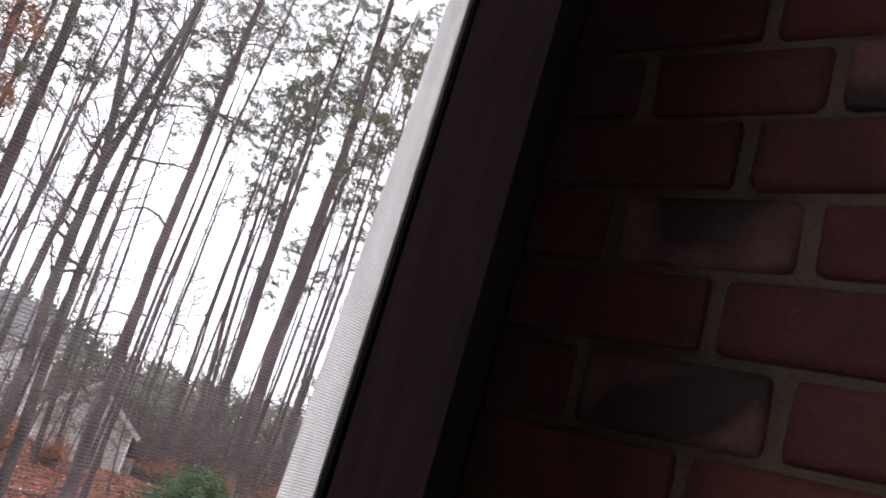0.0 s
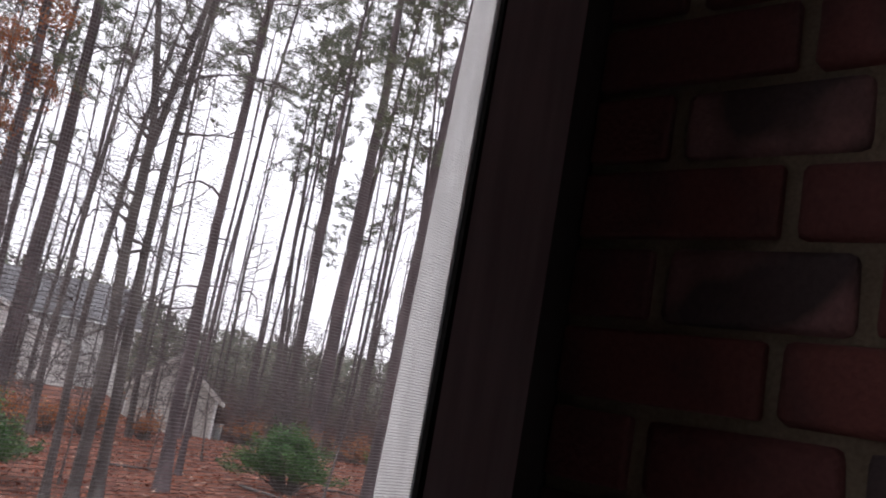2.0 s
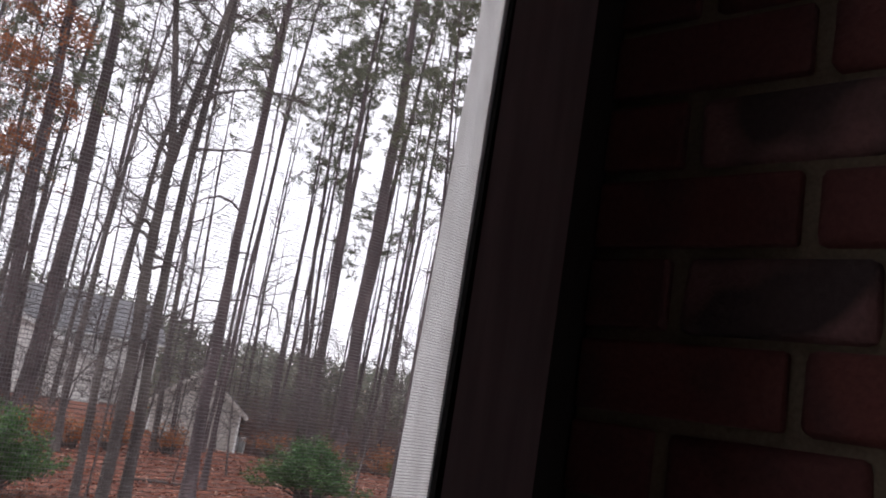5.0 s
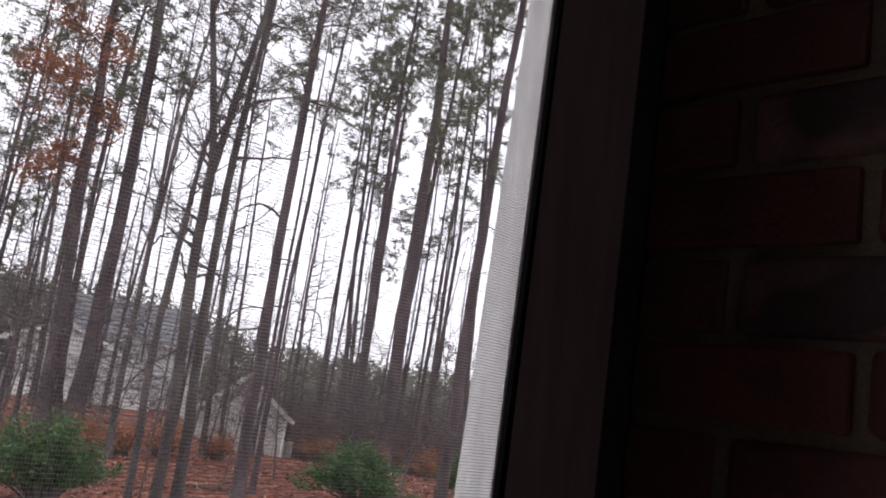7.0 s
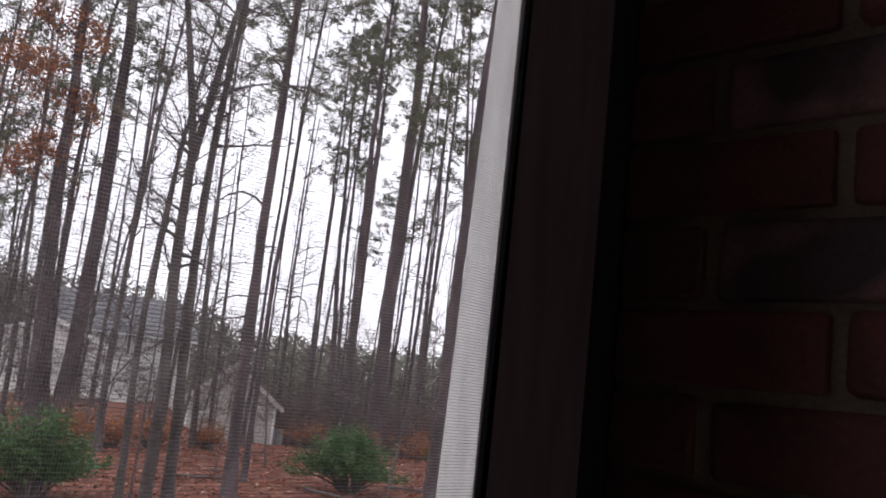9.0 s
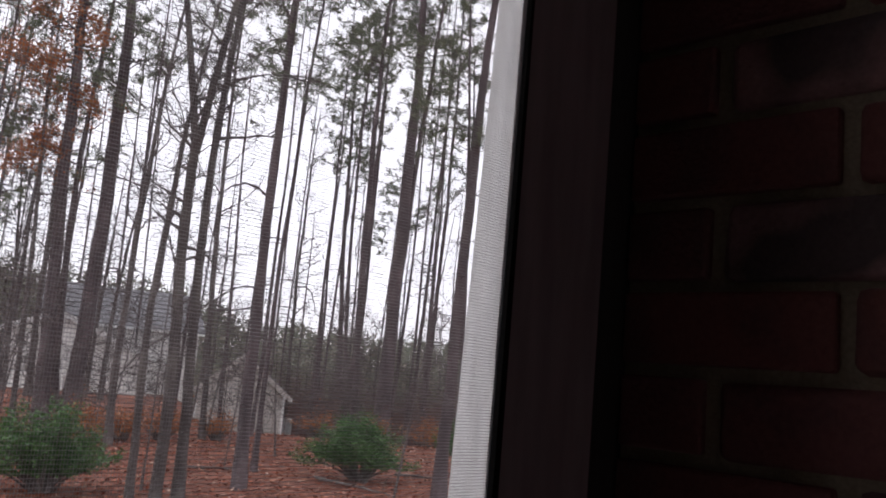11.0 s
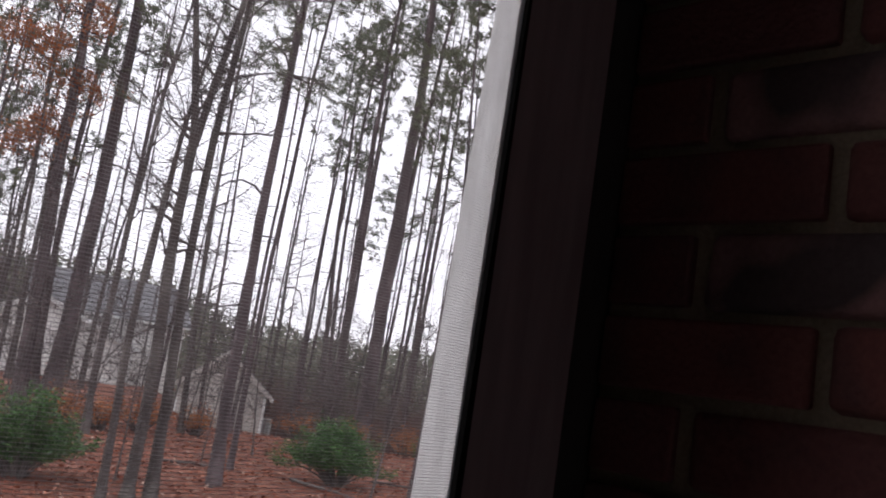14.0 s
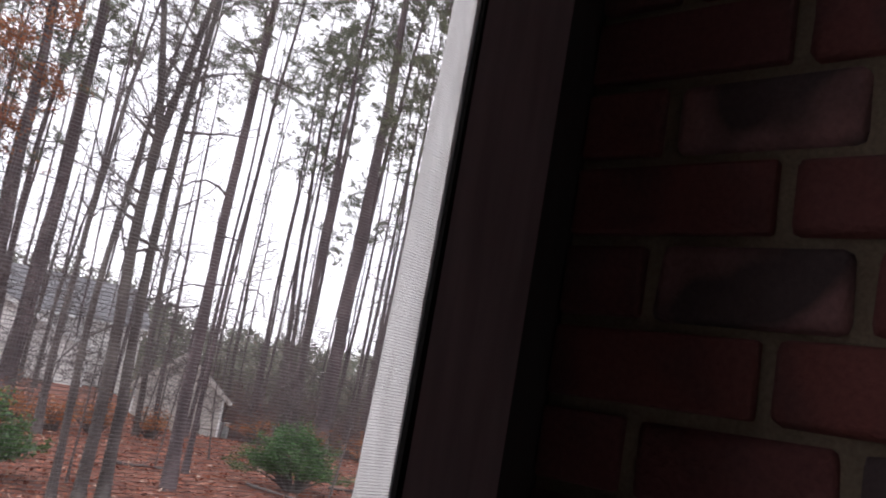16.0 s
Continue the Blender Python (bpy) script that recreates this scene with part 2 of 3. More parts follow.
# casing, jamb and screen
casing = porch(new("screen_casing"))
tagged(casing, "taupe painted board casing in deep shade beside the brick wall", "casing", kind="structure")
g = Geo()
for z in (FLOOR, EYE - 0.05, EYE + 0.42, CEIL):
    lean = 0.0038 * min(1, max(0, (z - EYE + 0.05) / 0.47))   # the spline creeps into its groove towards the top
    g.v += [Vector((EDGE + x, PLANE + y, z)) for x, y in ((lean - 0.0005, -0.0015 + 0.35 * lean), (0.0058, -0.0015 + 0.35 * lean), (0.0058, 0.0034), (lean - 0.0005, 0.0034))]
for i in range(3):
    g.f += [(4 * i + k, 4 * i + (k + 1) % 4, 4 * i + 4 + (k + 1) % 4, 4 * i + 4 + k) for k in range(4)]
g.f += [(0, 3, 2, 1), (12, 13, 14, 15)]
part("spline", g, RUBBER, casing, "black rubber screen spline")
part("board", box_geo(EDGE + 0.0060, GAP, PLANE, PLANE + 0.0025, FLOOR, CEIL), BROWN, casing)
# Added boards close the gap; their black carries its shade.
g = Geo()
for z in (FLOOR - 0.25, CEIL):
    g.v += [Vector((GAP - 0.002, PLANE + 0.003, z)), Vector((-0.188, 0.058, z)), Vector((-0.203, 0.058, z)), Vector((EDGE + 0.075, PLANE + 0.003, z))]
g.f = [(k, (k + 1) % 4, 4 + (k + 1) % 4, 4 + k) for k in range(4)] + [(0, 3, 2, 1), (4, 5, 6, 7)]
part("side_board", g, RECESS_SHADE, casing, "added board inside the recess, shade painted in as black")
part("filler", box_geo(-0.203, 0.0122, 0.0582, 0.075, FLOOR - 0.25, CEIL), RECESS_SHADE, casing, "added board closing the recess, shade painted in as black")

post = porch(new("corner_post"))
tagged(post, "white painted wooden corner post outside the insect screen", "post", kind="structure")
g = Geo()
LEANT = 0.016
for z in (FLOOR, EYE, CEIL):
    out = PLANE + 0.0360 - LEANT * (z - EYE - 0.09) / 0.62
    g.v += [Vector((EDGE + 0.0005, PLANE + 0.005, z)), Vector((EDGE + 0.0005, out, z)), Vector((EDGE + 0.019, out, z)), Vector((EDGE + 0.019, PLANE + 0.005, z))]
for i in range(2):
    for k in range(4):
        q = 4 * i
        g.f.append((q + k, q + (k + 1) % 4, q + 4 + (k + 1) % 4, q + 4 + k))
g.f += [(0, 3, 2, 1), (8, 9, 10, 11)]
part("jamb", g, WHITE, post, edge=0.0015)
part("stop", box_geo(EDGE - 0.0008, EDGE + 0.0002, PLANE + 0.005, PLANE + 0.024, FLOOR, CEIL), WHITE, post, "white screen moulding strip", edge=0.0004)

PITCH_X, PITCH_Z, WR_X, WR_Z = 0.0015, 0.0020, 0.00011, 0.00017


def wire(g, a, b, axis):
    r = WR_X if axis == 'z' else WR_Z
    i = len(g.v)
    for p in (a, b):
        for u, v in ((r, 0), (0, r), (-r, 0), (0, -r)):
            g.v.append(p + (Vector((u, v, 0)) if axis == 'z' else Vector((0, u, v))))
    for k in range(4):
        g.f.append((i + k, i + (k + 1) % 4, i + 4 + (k + 1) % 4, i + 4 + k))


def screen(x0, x1):
    s = porch(new("insect_screen"))
    tagged(s, "fine grey insect screen stretched across the porch opening", "screen", "porch screens")
    g, gw = Geo(), Geo()
    for k in range(int((x1 - x0) / PITCH_X)):
        x = x0 + k * PITCH_X
        wire(g, Vector((x, PLANE + 0.0039, FLOOR + 0.05)), Vector((x, PLANE + 0.0039, CEIL - 0.05)), 'z')
    for k in range(int((CEIL - FLOOR - 0.1) / PITCH_Z)):
        z = FLOOR + 0.05 + k * PITCH_Z
        wire(gw, Vector((x0, PLANE + 0.0036, z)), Vector((x1, PLANE + 0.0036, z)), 'x')
    tagged(part("warp", g, WIRE, s, "fine upright wires"), kind="stuff")
    tagged(part("weft", gw, WIRE, s, "fine level wires"), kind="stuff")


screen(-1.66, EDGE + 0.02)
# Added unseen second bay: its opening lets more daylight onto the brick.
screen(-3.4, -1.74)
pst = porch(new("screen_post"))
tagged(pst, "white wooden post at the far side of the porch screen", "post", kind="structure")
part("jamb", box_geo(-1.74, -1.65, PLANE + 0.006, 0.085, FLOOR + 0.06, 3.72), WHITE, pst, edge=0.003)
part("board", box_geo(-1.75, -1.64, PLANE - 0.016, PLANE, FLOOR, CEIL), BROWN, pst, edge=0.002)
tagged(porch(part("wall_front", box_geo(-4.1, -3.4, PLANE, 0.10, FLOOR - 0.25, CEIL), DARKWOOD)), "plain dark wooden wall beside the screen", "wall", kind="structure")
tagged(porch(part("sill", box_geo(-3.4, EDGE, PLANE + 0.006, 0.11, FLOOR - 0.01, FLOOR + 0.06), WHITE, edge=0.003)), "white wooden sill under the porch screen", "sill", kind="structure")
# Added out of view: its lower edge sets how much sky lights the brick.
tagged(porch(part("header", box_geo(-3.4, EDGE, PLANE + 0.006, 0.09, 3.72, CEIL - 0.002), WHITE, edge=0.003)), "unseen white header over the screen, limits sky light on brick", "header", kind="structure")

# ---- trees ----
PINES = "tall pine with bare brown trunk and thin green crown"
BARES = "bare grey hardwood tree standing in fallen leaves"


def centre(x, y, a, b, z):
    """The trunk's centre at height z: it leans by a and bows by b across the line from the porch."""
    q = math.hypot(x, y)
    u = a * z + b * z * z
    return Vector((x + u * y / q, y - u * x / q, z))


def trunk_geo(x, y, r, a, b, h, rng, top=0.25, sides=9):
    g = Geo()
    zg = ground_z(x, y) - 0.15
    n = 16
    pts, rad = [], []
    for i in range(n + 1):
        t = i / n
        z = zg + (h - zg) * t
        p = centre(x, y, a, b, z)
        wob = 0.22 * r + 0.05
        p += Vector((noise.noise((x, y, z * 0.35)) * wob, noise.noise((y, x, z * 0.35)) * wob, 0))
        pts.append(p)
        rad.append(0.88 * r * (1 - (1 - top) * t ** 1.2) * (1 + 0.5 * math.exp(-t * 30)))
    g.tube(pts, rad, sides, 0.06, rng)
    return g, pts, rad


def at(pts, rad, t):
    f = min(max(t, 0), 0.999) * (len(pts) - 1)
    i = int(f)
    return pts[i].lerp(pts[i + 1], f - i), rad[i] * (1 - f + i) + rad[i + 1] * (f - i)


def limb(g, p, d, length, r, rng, droop=-0.05, n=5, wig=0.18):
    pts = [p.copy()]
    d = d.normalized()
    for i in range(n):
        d = (d + Vector((rng.uniform(-wig, wig), rng.uniform(-wig, wig), rng.uniform(-wig, wig) + droop))).normalized()
        pts.append(pts[-1] + d * (length / n))
    g.tube(pts, [r * (1 - 0.85 * i / n) for i in range(n + 1)], 4)
    return pts, d


def limb_part(near, gb, limbs, off, *args):
    """A main limb: a geometry of its own on a near tree, else joined to the twigs."""
    if not near:
        return limb(gb, *args)
    g1 = Geo()
    out = limb(g1, *args)
    g1.v = [v - off for v in g1.v]
    limbs.append(g1)
    return out


def tuft(g, c, size, rng, count=22, wide=0.016):
    for _ in range(count):
        d = rand_dir(rng, 0.75)
        s = d.cross(rand_dir(rng)).normalized()
        g.needle(c + d * (size * rng.uniform(0, 0.35)), d, s, size * rng.uniform(0.45, 1.0), wide)


def pine(x, y, r, a, b, h, low=0.45, full=1.0, seed=0):
    rng = random.Random(int(abs(x * 131 + y * 17) * 10) + seed)
    tree = new("pine_tree")
    tree.location = (x, y, ground_z(x, y))
    off = tree.location.copy()
    tagged(tree, PINES, "tree", "woodland trees")
    g, pts, rad = trunk_geo(x, y, r, a, b, h, rng)
    gb, gc, limbs = Geo(), Geo(), []
    dist = math.hypot(x, y)
    near = dist < 42
    wide = 0.006 + 0.00028 * dist
    for _ in range(int(9 * full)):
        t = rng.uniform(0.12, low)
        p, rr = at(pts, rad, t)
        w = rng.uniform(0, 6.28)
        limb(gb, p, Vector((math.cos(w), math.sin(w), rng.uniform(-0.3, 0.5))), rng.uniform(0.3, 1.5), min(0.025, rr * 0.3), rng, -0.03, 5, 0.35)
    nb = int(46 * full)
    for k in range(nb):
        t = low + (1 - low) * ((k + rng.random()) / nb) ** 0.9
        p, rr = at(pts, rad, t)
        w = rng.uniform(0, 6.28)
        ln = rng.uniform(0.8, 2.9) * (1.15 - 0.75 * max(0, (t - low) / (1 - low))) * (0.5 + min(1, (t - low) * 4))
        q, d = limb_part(near, gb, limbs, off, p, Vector((math.cos(w), math.sin(w), rng.uniform(-0.15, 0.65))), ln, min(0.04, rr * 0.35), rng, 0.03, 6, 0.32)
        for j in range(rng.randint(4, 7)):
            s = rng.uniform(0.35, 1.0)
            c, _r = at(q, [0] * len(q), s)
            q2, d2 = limb(gb, c, d + rand_dir(rng) * 1.1, rng.uniform(0.25, 0.9), 0.010, rng, 0.05, 4, 0.35)
            for c2 in (q2[-1], q2[-2], q2[-3]):
                if rng.random() < 0.85:
                    tuft(gc, c2, rng.uniform(0.14, 0.30), rng, 16, wide)
        tuft(gc, q[-1], 0.3, rng, 18, wide)
    for geo in (g, gb, gc):
        geo.v = [v - off for v in geo.v]
    part("trunk", g, PINE_BARK, tree, smooth=True)
    tagged(part("twig_mass", gb, PINE_BARK, tree), kind="stuff")
    for g1 in limbs:
        part("limb", g1, PINE_BARK, tree)
    tagged(part("crown", gc, NEEDLES, tree, "open tufts of green needles"), kind="stuff")
    return tree


def oak(x, y, r, a, b, h, low=0.35, leaves=0, arms=(), twigs=1.0, leaf_z=(0, 99), top=0.2, label=BARES, clumps=(), pale=False):
    rng = random.Random(int(abs(x * 97 + y * 29) * 10))
    tree = new("hardwood_tree")
    off = Vector((x, y, ground_z(x, y)))
    tree.location = off
    tagged(tree, label, "tree", "woodland trees")
    g, pts, rad = trunk_geo(x, y, r, a, b, h, rng, top)
    stems = [(pts, rad)]
    for z, lean, ln in arms:
        p = centre(x, y, a, b, z)
        q = math.hypot(x, y)
        side = Vector((y / q, -x / q, 0))
        ap = [p + side * (lean * ln * t * (0.8 + 0.2 * t)) + Vector((0, 0, ln * t)) for t in (0, 0.15, 0.3, 0.5, 0.75, 1.0)]
        ar = [r * 0.62 * (1 - 0.75 * t) for t in (0, 0.15, 0.3, 0.5, 0.75, 1.0)]
        g.tube(ap, ar, 7)
        stems.append((ap, ar))
    gb, gc, limbs = Geo(), Geo(), []
    near = math.hypot(x, y) < 32 and h > 7
    for cz, cu, cr in clumps:
        p = centre(x, y, a, b, cz)
        q = math.hypot(x, y)
        tip = p + Vector((y / q, -x / q, 0)) * cu + Vector((0, 0, 0.3))
        arm, d = limb(gb, p - Vector((0, 0, 0.8)), tip - p + Vector((0, 0, 0.8)), (tip - p).length + 0.6, 0.035, rng, 0.0, 6, 0.12)
        for n in range(14):
            c = arm[-1] + rand_dir(rng) * cr * rng.random() ** 0.4
            limb(gb, arm[rng.randint(3, 6)], c - arm[4], (c - arm[4]).length, 0.008, rng, 0.0, 4, 0.3)
            for m in range(30):
                gc.leaf(c + rand_dir(rng) * rng.uniform(0, 0.42), rand_dir(rng), rand_dir(rng), rng.uniform(0.10, 0.2), rng.uniform(0.06, 0.11))
    nb = int(20 * twigs)
    for sp, sr in stems:
        for k in range(nb):
            t = low + (1 - low) * (k + rng.random()) / nb if sp is pts else rng.uniform(0.1, 1)
            p, rr = at(sp, sr, t)
            w = rng.uniform(0, 6.28)
            q, d = limb_part(near, gb, limbs, off, p, Vector((math.cos(w), math.sin(w), rng.uniform(0.2, 1.0))), rng.uniform(0.8, 2.8) * min(1, h / 14), min(0.045, rr * 0.45), rng, 0.06, 6, 0.3)
            for j in range(rng.randint(3, 6)):
                c, _r = at(q, [0] * len(q), rng.uniform(0.3, 1.0))
                q2, d2 = limb(gb, c, d + rand_dir(rng) * 1.0, rng.uniform(0.3, 1.1), 0.012, rng, 0.05, 4, 0.35)
                for m in range(3):
                    q3, d3 = limb(gb, q2[rng.randint(1, 4)], d2 + rand_dir(rng), rng.uniform(0.2, 0.7), 0.008, rng, 0.0, 3, 0.3)
                    if leaf_z[0] < q3[-1].z < leaf_z[1]:
                        for n in range(leaves):
                            c3 = q3[rng.randint(1, 3)] + rand_dir(rng) * rng.uniform(0, 0.25)
                            gc.leaf(c3, rand_dir(rng), rand_dir(rng), rng.uniform(0.09, 0.17), rng.uniform(0.05, 0.09))
    for geo in (g, gb, gc):
        geo.v = [v - off for v in geo.v]
    part("trunk", g, PALE_BARK if pale else GREY_BARK, tree, smooth=True)
    tagged(part("twig_mass", gb, GREY_BARK, tree), kind="stuff")
    for g1 in limbs:
        part("limb", g1, GREY_BARK, tree)
    if gc.v:
        tagged(part("crown", gc, RUST, tree, "dry rust-brown leaves"), kind="stuff")
    return tree


pine(-16.41, 28.65, 0.284, -0.075, 0.00177, 25, 0.42)
pine(-18.52, 33.20, 0.189, -0.104, 0.00547, 21, 0.42)
pine(-15.76, 29.24, 0.341, 0.045, -0.00287, 26, 0.42, 1.1)
oak(-11.94, 24.61, 0.127, -0.033, 0.00460, 17)
oak(-6.65, 14.80, 0.091, -0.060, 0.01068, 10, 0.5, pale=True)
forked_oak = oak(-6.47, 15.52, 0.134, -0.032, 0.00176, 7.1, 0.6, arms=((6.7, 0.14, 8.5), (6.7, -0.21, 7.5)), top=0.75, twigs=0.5, pale=True)
lichen_oak = oak(-6.21, 15.88, 0.124, -0.063, 0.00585, 15.5, 0.45, pale=True)
oak(-10.86, 29.25, 0.114, -0.069, 0.00272, 20, 0.3)
big = pine(-6.01, 18.75, 0.157, -0.017, 0.00145, 19, 0.47, 0.95)
g = Geo()
arch = [Vector((-0.02, -0.01, 6.45)), Vector((-0.33, -0.11, 6.72)), Vector((-0.62, -0.2, 6.80)), Vector((-0.9, -0.3, 6.68)), Vector((-1.15, -0.38, 6.45))]
g.tube(arch, [0.035, 0.03, 0.026, 0.02, 0.012], 6)
part("limb", g, PINE_BARK, big, "dead limb arching down")
pine(-6.65, 21.86, 0.083, -0.003, 0.00269, 18, 0.52, 0.8)
twiggy_oak = oak(-12.09, 44.39, 0.137, -0.066, 0.00387, 17, 0.25, twigs=2.0)
pine(-11.52, 48.66, 0.116, -0.042, 0.00209, 20, 0.68, 0.4)
pine(-9.53, 46.03, 0.187, -0.118, 0.00300, 23, 0.60, 0.8)
pine(-8.86, 44.13, 0.149, -0.115, 0.00425, 22, 0.62, 0.8)
pine(-7.49, 39.30, 0.225, -0.060, 0.00196, 26, 0.63, 1.2)
pine(-6.16, 38.30, 0.399, 0.028, -0.00103, 29, 0.60, 0.8)
pine(-6.02, 38.55, 0.194, 0.005, 0.00194, 25, 0.56, 0.8)
pine(-4.99, 44.45, 0.148, 0.040, -0.00126, 25, 0.58, 0.8)
pine(-1.71, 20.16, 0.080, 0.045, -0.00567, 13, 0.6, 0.5)
pine(-1.70, 19.98, 0.166, 0.001, 0.00206, 22, 0.55)
pine(-7.18, 47.47, 0.127, 0.085, -0.00340, 18, 0.60, 0.5)
oak(-17.19, 28.14, 0.109, -0.017, -0.00243, 16, 0.45, leaves=4, leaf_z=(8.5, 15), clumps=((8.7, -0.8, 0.7), (9.5, -0.3, 0.8), (10.0, 0.4, 0.8), (11.4, 0.9, 0.8), (12.0, 0.3, 1.1), (12.7, -0.3, 0.9), (13.4, 1.3, 0.9), (14.6, 0.6, 0.9), (14.9, -0.6, 0.8), (12.9, -1.3, 0.8)), label="young oak that still holds dry rust-brown leaves")
oak(-22.98, 38.71, 0.179, -0.040, 0.00138, 20)
oak(-25.54, 40.66, 0.143, -0.033, -0.00300, 13)
oak(-20.18, 40.24, 0.134, -0.040, 0.00832, 14)
pine(-8.53, 49.27, 0.080, 0.038, 0.0, 13.5, 0.72, 0.3)
oak(-24.08, 46.10, 0.138, 0.011, 0.00168, 14)

oak(-20.6, 29.5, 0.11, 0.02, 0.001, 16, 0.25, twigs=1.6, leaves=1, leaf_z=(9, 15))
oak(-19.2, 30.3, 0.07, -0.03, 0.002, 13, 0.2, twigs=1.5)
pine(-24.5, 35.0, 0.17, 0.01, 0.0, 21, 0.35, 1.2)
pine(-26.9, 39.5, 0.15, 0.02, 0.0, 22, 0.35, 1.2)
oak(-16.6, 26.0, 0.06, 0.02, 0.002, 11, 0.25, twigs=1.3)


def crooked_limb(tree, x, y, path, r):
    """A crooked dead limb: path gives its offset across the line from the porch and its height."""
    q = math.hypot(x, y)
    g = Geo()
    pts = [Vector((x + u * y / q, y - u * x / q, z)) - tree.location for u, z in path]
    g.tube(pts, [r * (1 - 0.6 * i / (len(pts) - 1)) for i in range(len(pts))], 6)
    part("limb", g, GREY_BARK, tree, "dark crooked dead limb")


crooked_limb(lichen_oak, -6.21, 15.88, ((-0.12, 3.63), (0.04, 3.79), (0.2, 3.91), (0.43, 4.09), (0.58, 4.18), (0.71, 4.24)), 0.022)
crooked_limb(lichen_oak, -6.21, 15.88, ((0.3, 3.99), (0.47, 4.18), (0.57, 4.56), (0.65, 4.88)), 0.012)
crooked_limb(forked_oak, -6.47, 15.52, ((-0.13, 3.2), (-0.31, 3.05), (-0.52, 2.9), (-0.68, 2.72), (-0.85, 2.47), (-0.99, 2.22)), 0.03)
crooked_limb(forked_oak, -6.47, 15.52, ((-0.12, 4.29), (-0.23, 4.58), (-0.4, 4.88)), 0.016)
crooked_limb(forked_oak, -6.47, 15.52, ((-0.52, 2.9), (-0.33, 2.8), (-0.19, 2.58)), 0.014)
crooked_limb(twiggy_oak, -12.09, 44.39, ((-0.2, 6.95), (0.21, 7.03), (0.58, 6.77), (0.76, 6.24), (0.92, 5.59)), 0.055)

# tall slim pines between the larger ones
for az, d, r, lean in ((-13.7, 45.0, 0.11, 0.0), (-11.3, 43.0, 0.13, 0.01), (-10.95, 46.5, 0.12, 0.0), (-7.4, 46.0, 0.10, 0.01), (-6.3, 47.0, 0.12, -0.01),
                       (-17.3, 34.0, 0.09, 0.01), (-22.3, 33.0, 0.08, 0.02), (-26.0, 31.5, 0.10, 0.0)):
    pine(d * math.sin(radians(az)), d * math.cos(radians(az)), r, lean, 0.0, 0.56 * d, 0.70, 0.22)

# slimmer trees deeper in the wood
rng = random.Random(11)
for k in range(46):
    az = radians(-37 + 39 * (k + rng.uniform(-0.4, 0.4)) / 46)
    d = rng.uniform(42, 78)
    if -10.7 < math.degrees(az) < -8.7:
        continue
    x, y = d * math.sin(az), d * math.cos(az)
    if rng.random() < 0.45:
        pine(x, y, rng.uniform(0.08, 0.16), rng.uniform(-0.04, 0.04), 0, d * rng.uniform(0.40, 0.50), 0.74, 0.10)
    else:
        oak(x, y, rng.uniform(0.06, 0.12), rng.uniform(-0.06, 0.06), rng.uniform(-0.002, 0.002), rng.uniform(10, 16), 0.35, twigs=0.7)
# saplings
for k in range(26):
    az = radians(-35 + 34 * (k + rng.uniform(-0.4, 0.4)) / 26)
    d = rng.uniform(27, 46)
    rust = k % 5 == 0
    oak(d * math.sin(az), d * math.cos(az), rng.uniform(0.02, 0.045), rng.uniform(-0.12, 0.12), 0, rng.uniform(2.5, 6.0), 0.2, leaves=1 if rust else 0, leaf_z=(-3, 1.4),
        twigs=0.7, label="thin sapling with a few dry orange leaves" if rust else "thin bare woodland sapling")


# small bare understorey trees in front of the houses
rng = random.Random(77)
for k in range(12):
    az = radians(-33 + 30 * (k + rng.uniform(-0.4, 0.4)) / 12)
    d = rng.uniform(18, 30)
    oak(d * math.sin(az), d * math.cos(az), rng.uniform(0.025, 0.05), rng.uniform(-0.16, 0.16), rng.uniform(-0.006, 0.006), rng.uniform(4.2, 6.9), 0.25,
        twigs=0.6, label="small crooked bare tree of the understorey")


# ---- evergreen shrubs ----
def shrub(x, y, w, h, n, seed, leaf=None, label="dense evergreen shrub with small glossy green leaves", group="evergreen shrubs"):
    rng = random.Random(seed)
    leaf = leaf or HOLLY
    s = new("shrub")
    s.location = (x, y, ground_z(x, y))
    tagged(s, label, "shrub", group)
    gs, gl = Geo(), Geo()
    for k in range(34):
        a = rng.uniform(0, 6.28)
        e = 0.1 + 1.15 * ((k + rng.random()) / 34) ** 0.7
        reach = w * e * 0.85 * (1.0 + 0.3 * math.cos(a - 2.9)) * rng.uniform(0.75, 1.2)
        tip = Vector((math.cos(a) * reach, math.sin(a) * reach, h * rng.uniform(0.42, 1.1) * (1.08 - 0.40 * e)))
        foot = Vector((math.cos(a) * 0.1, math.sin(a) * 0.1, -0.05))
        pts = [foot.lerp(tip, t) + Vector((0, 0, 0.3 * h * t * (1 - t))) + rand_dir(rng) * 0.05 for t in (0, 0.25, 0.5, 0.75, 1)]
        gs.tube(pts, [0.035, 0.028, 0.02, 0.013, 0.006], 5)
        for m in range(7):
            c0, _r = at(pts, [0] * 5, rng.uniform(0.45, 1.0))
            c0 = c0 + rand_dir(rng, 0.4) * (w * 0.22 * rng.random())
            out = (c0 - foot).normalized()
            for j in range(n // 14):
                c = c0 + out * rng.gauss(0, 0.13) + rand_dir(rng, 0.45) * (0.17 * rng.random() ** 0.5)
                if c.z < 0.2 * h:
                    continue
                d = (rand_dir(rng, 0.6) + out * 0.6).normalized()
                gl.leaf(c, d, rand_dir(rng), rng.uniform(0.07, 0.13), rng.uniform(0.035, 0.06))
    tagged(part("stem_mass", gs, GREY_BARK, s), kind="stuff")
    tagged(part("foliage", gl, leaf, s), kind="stuff")


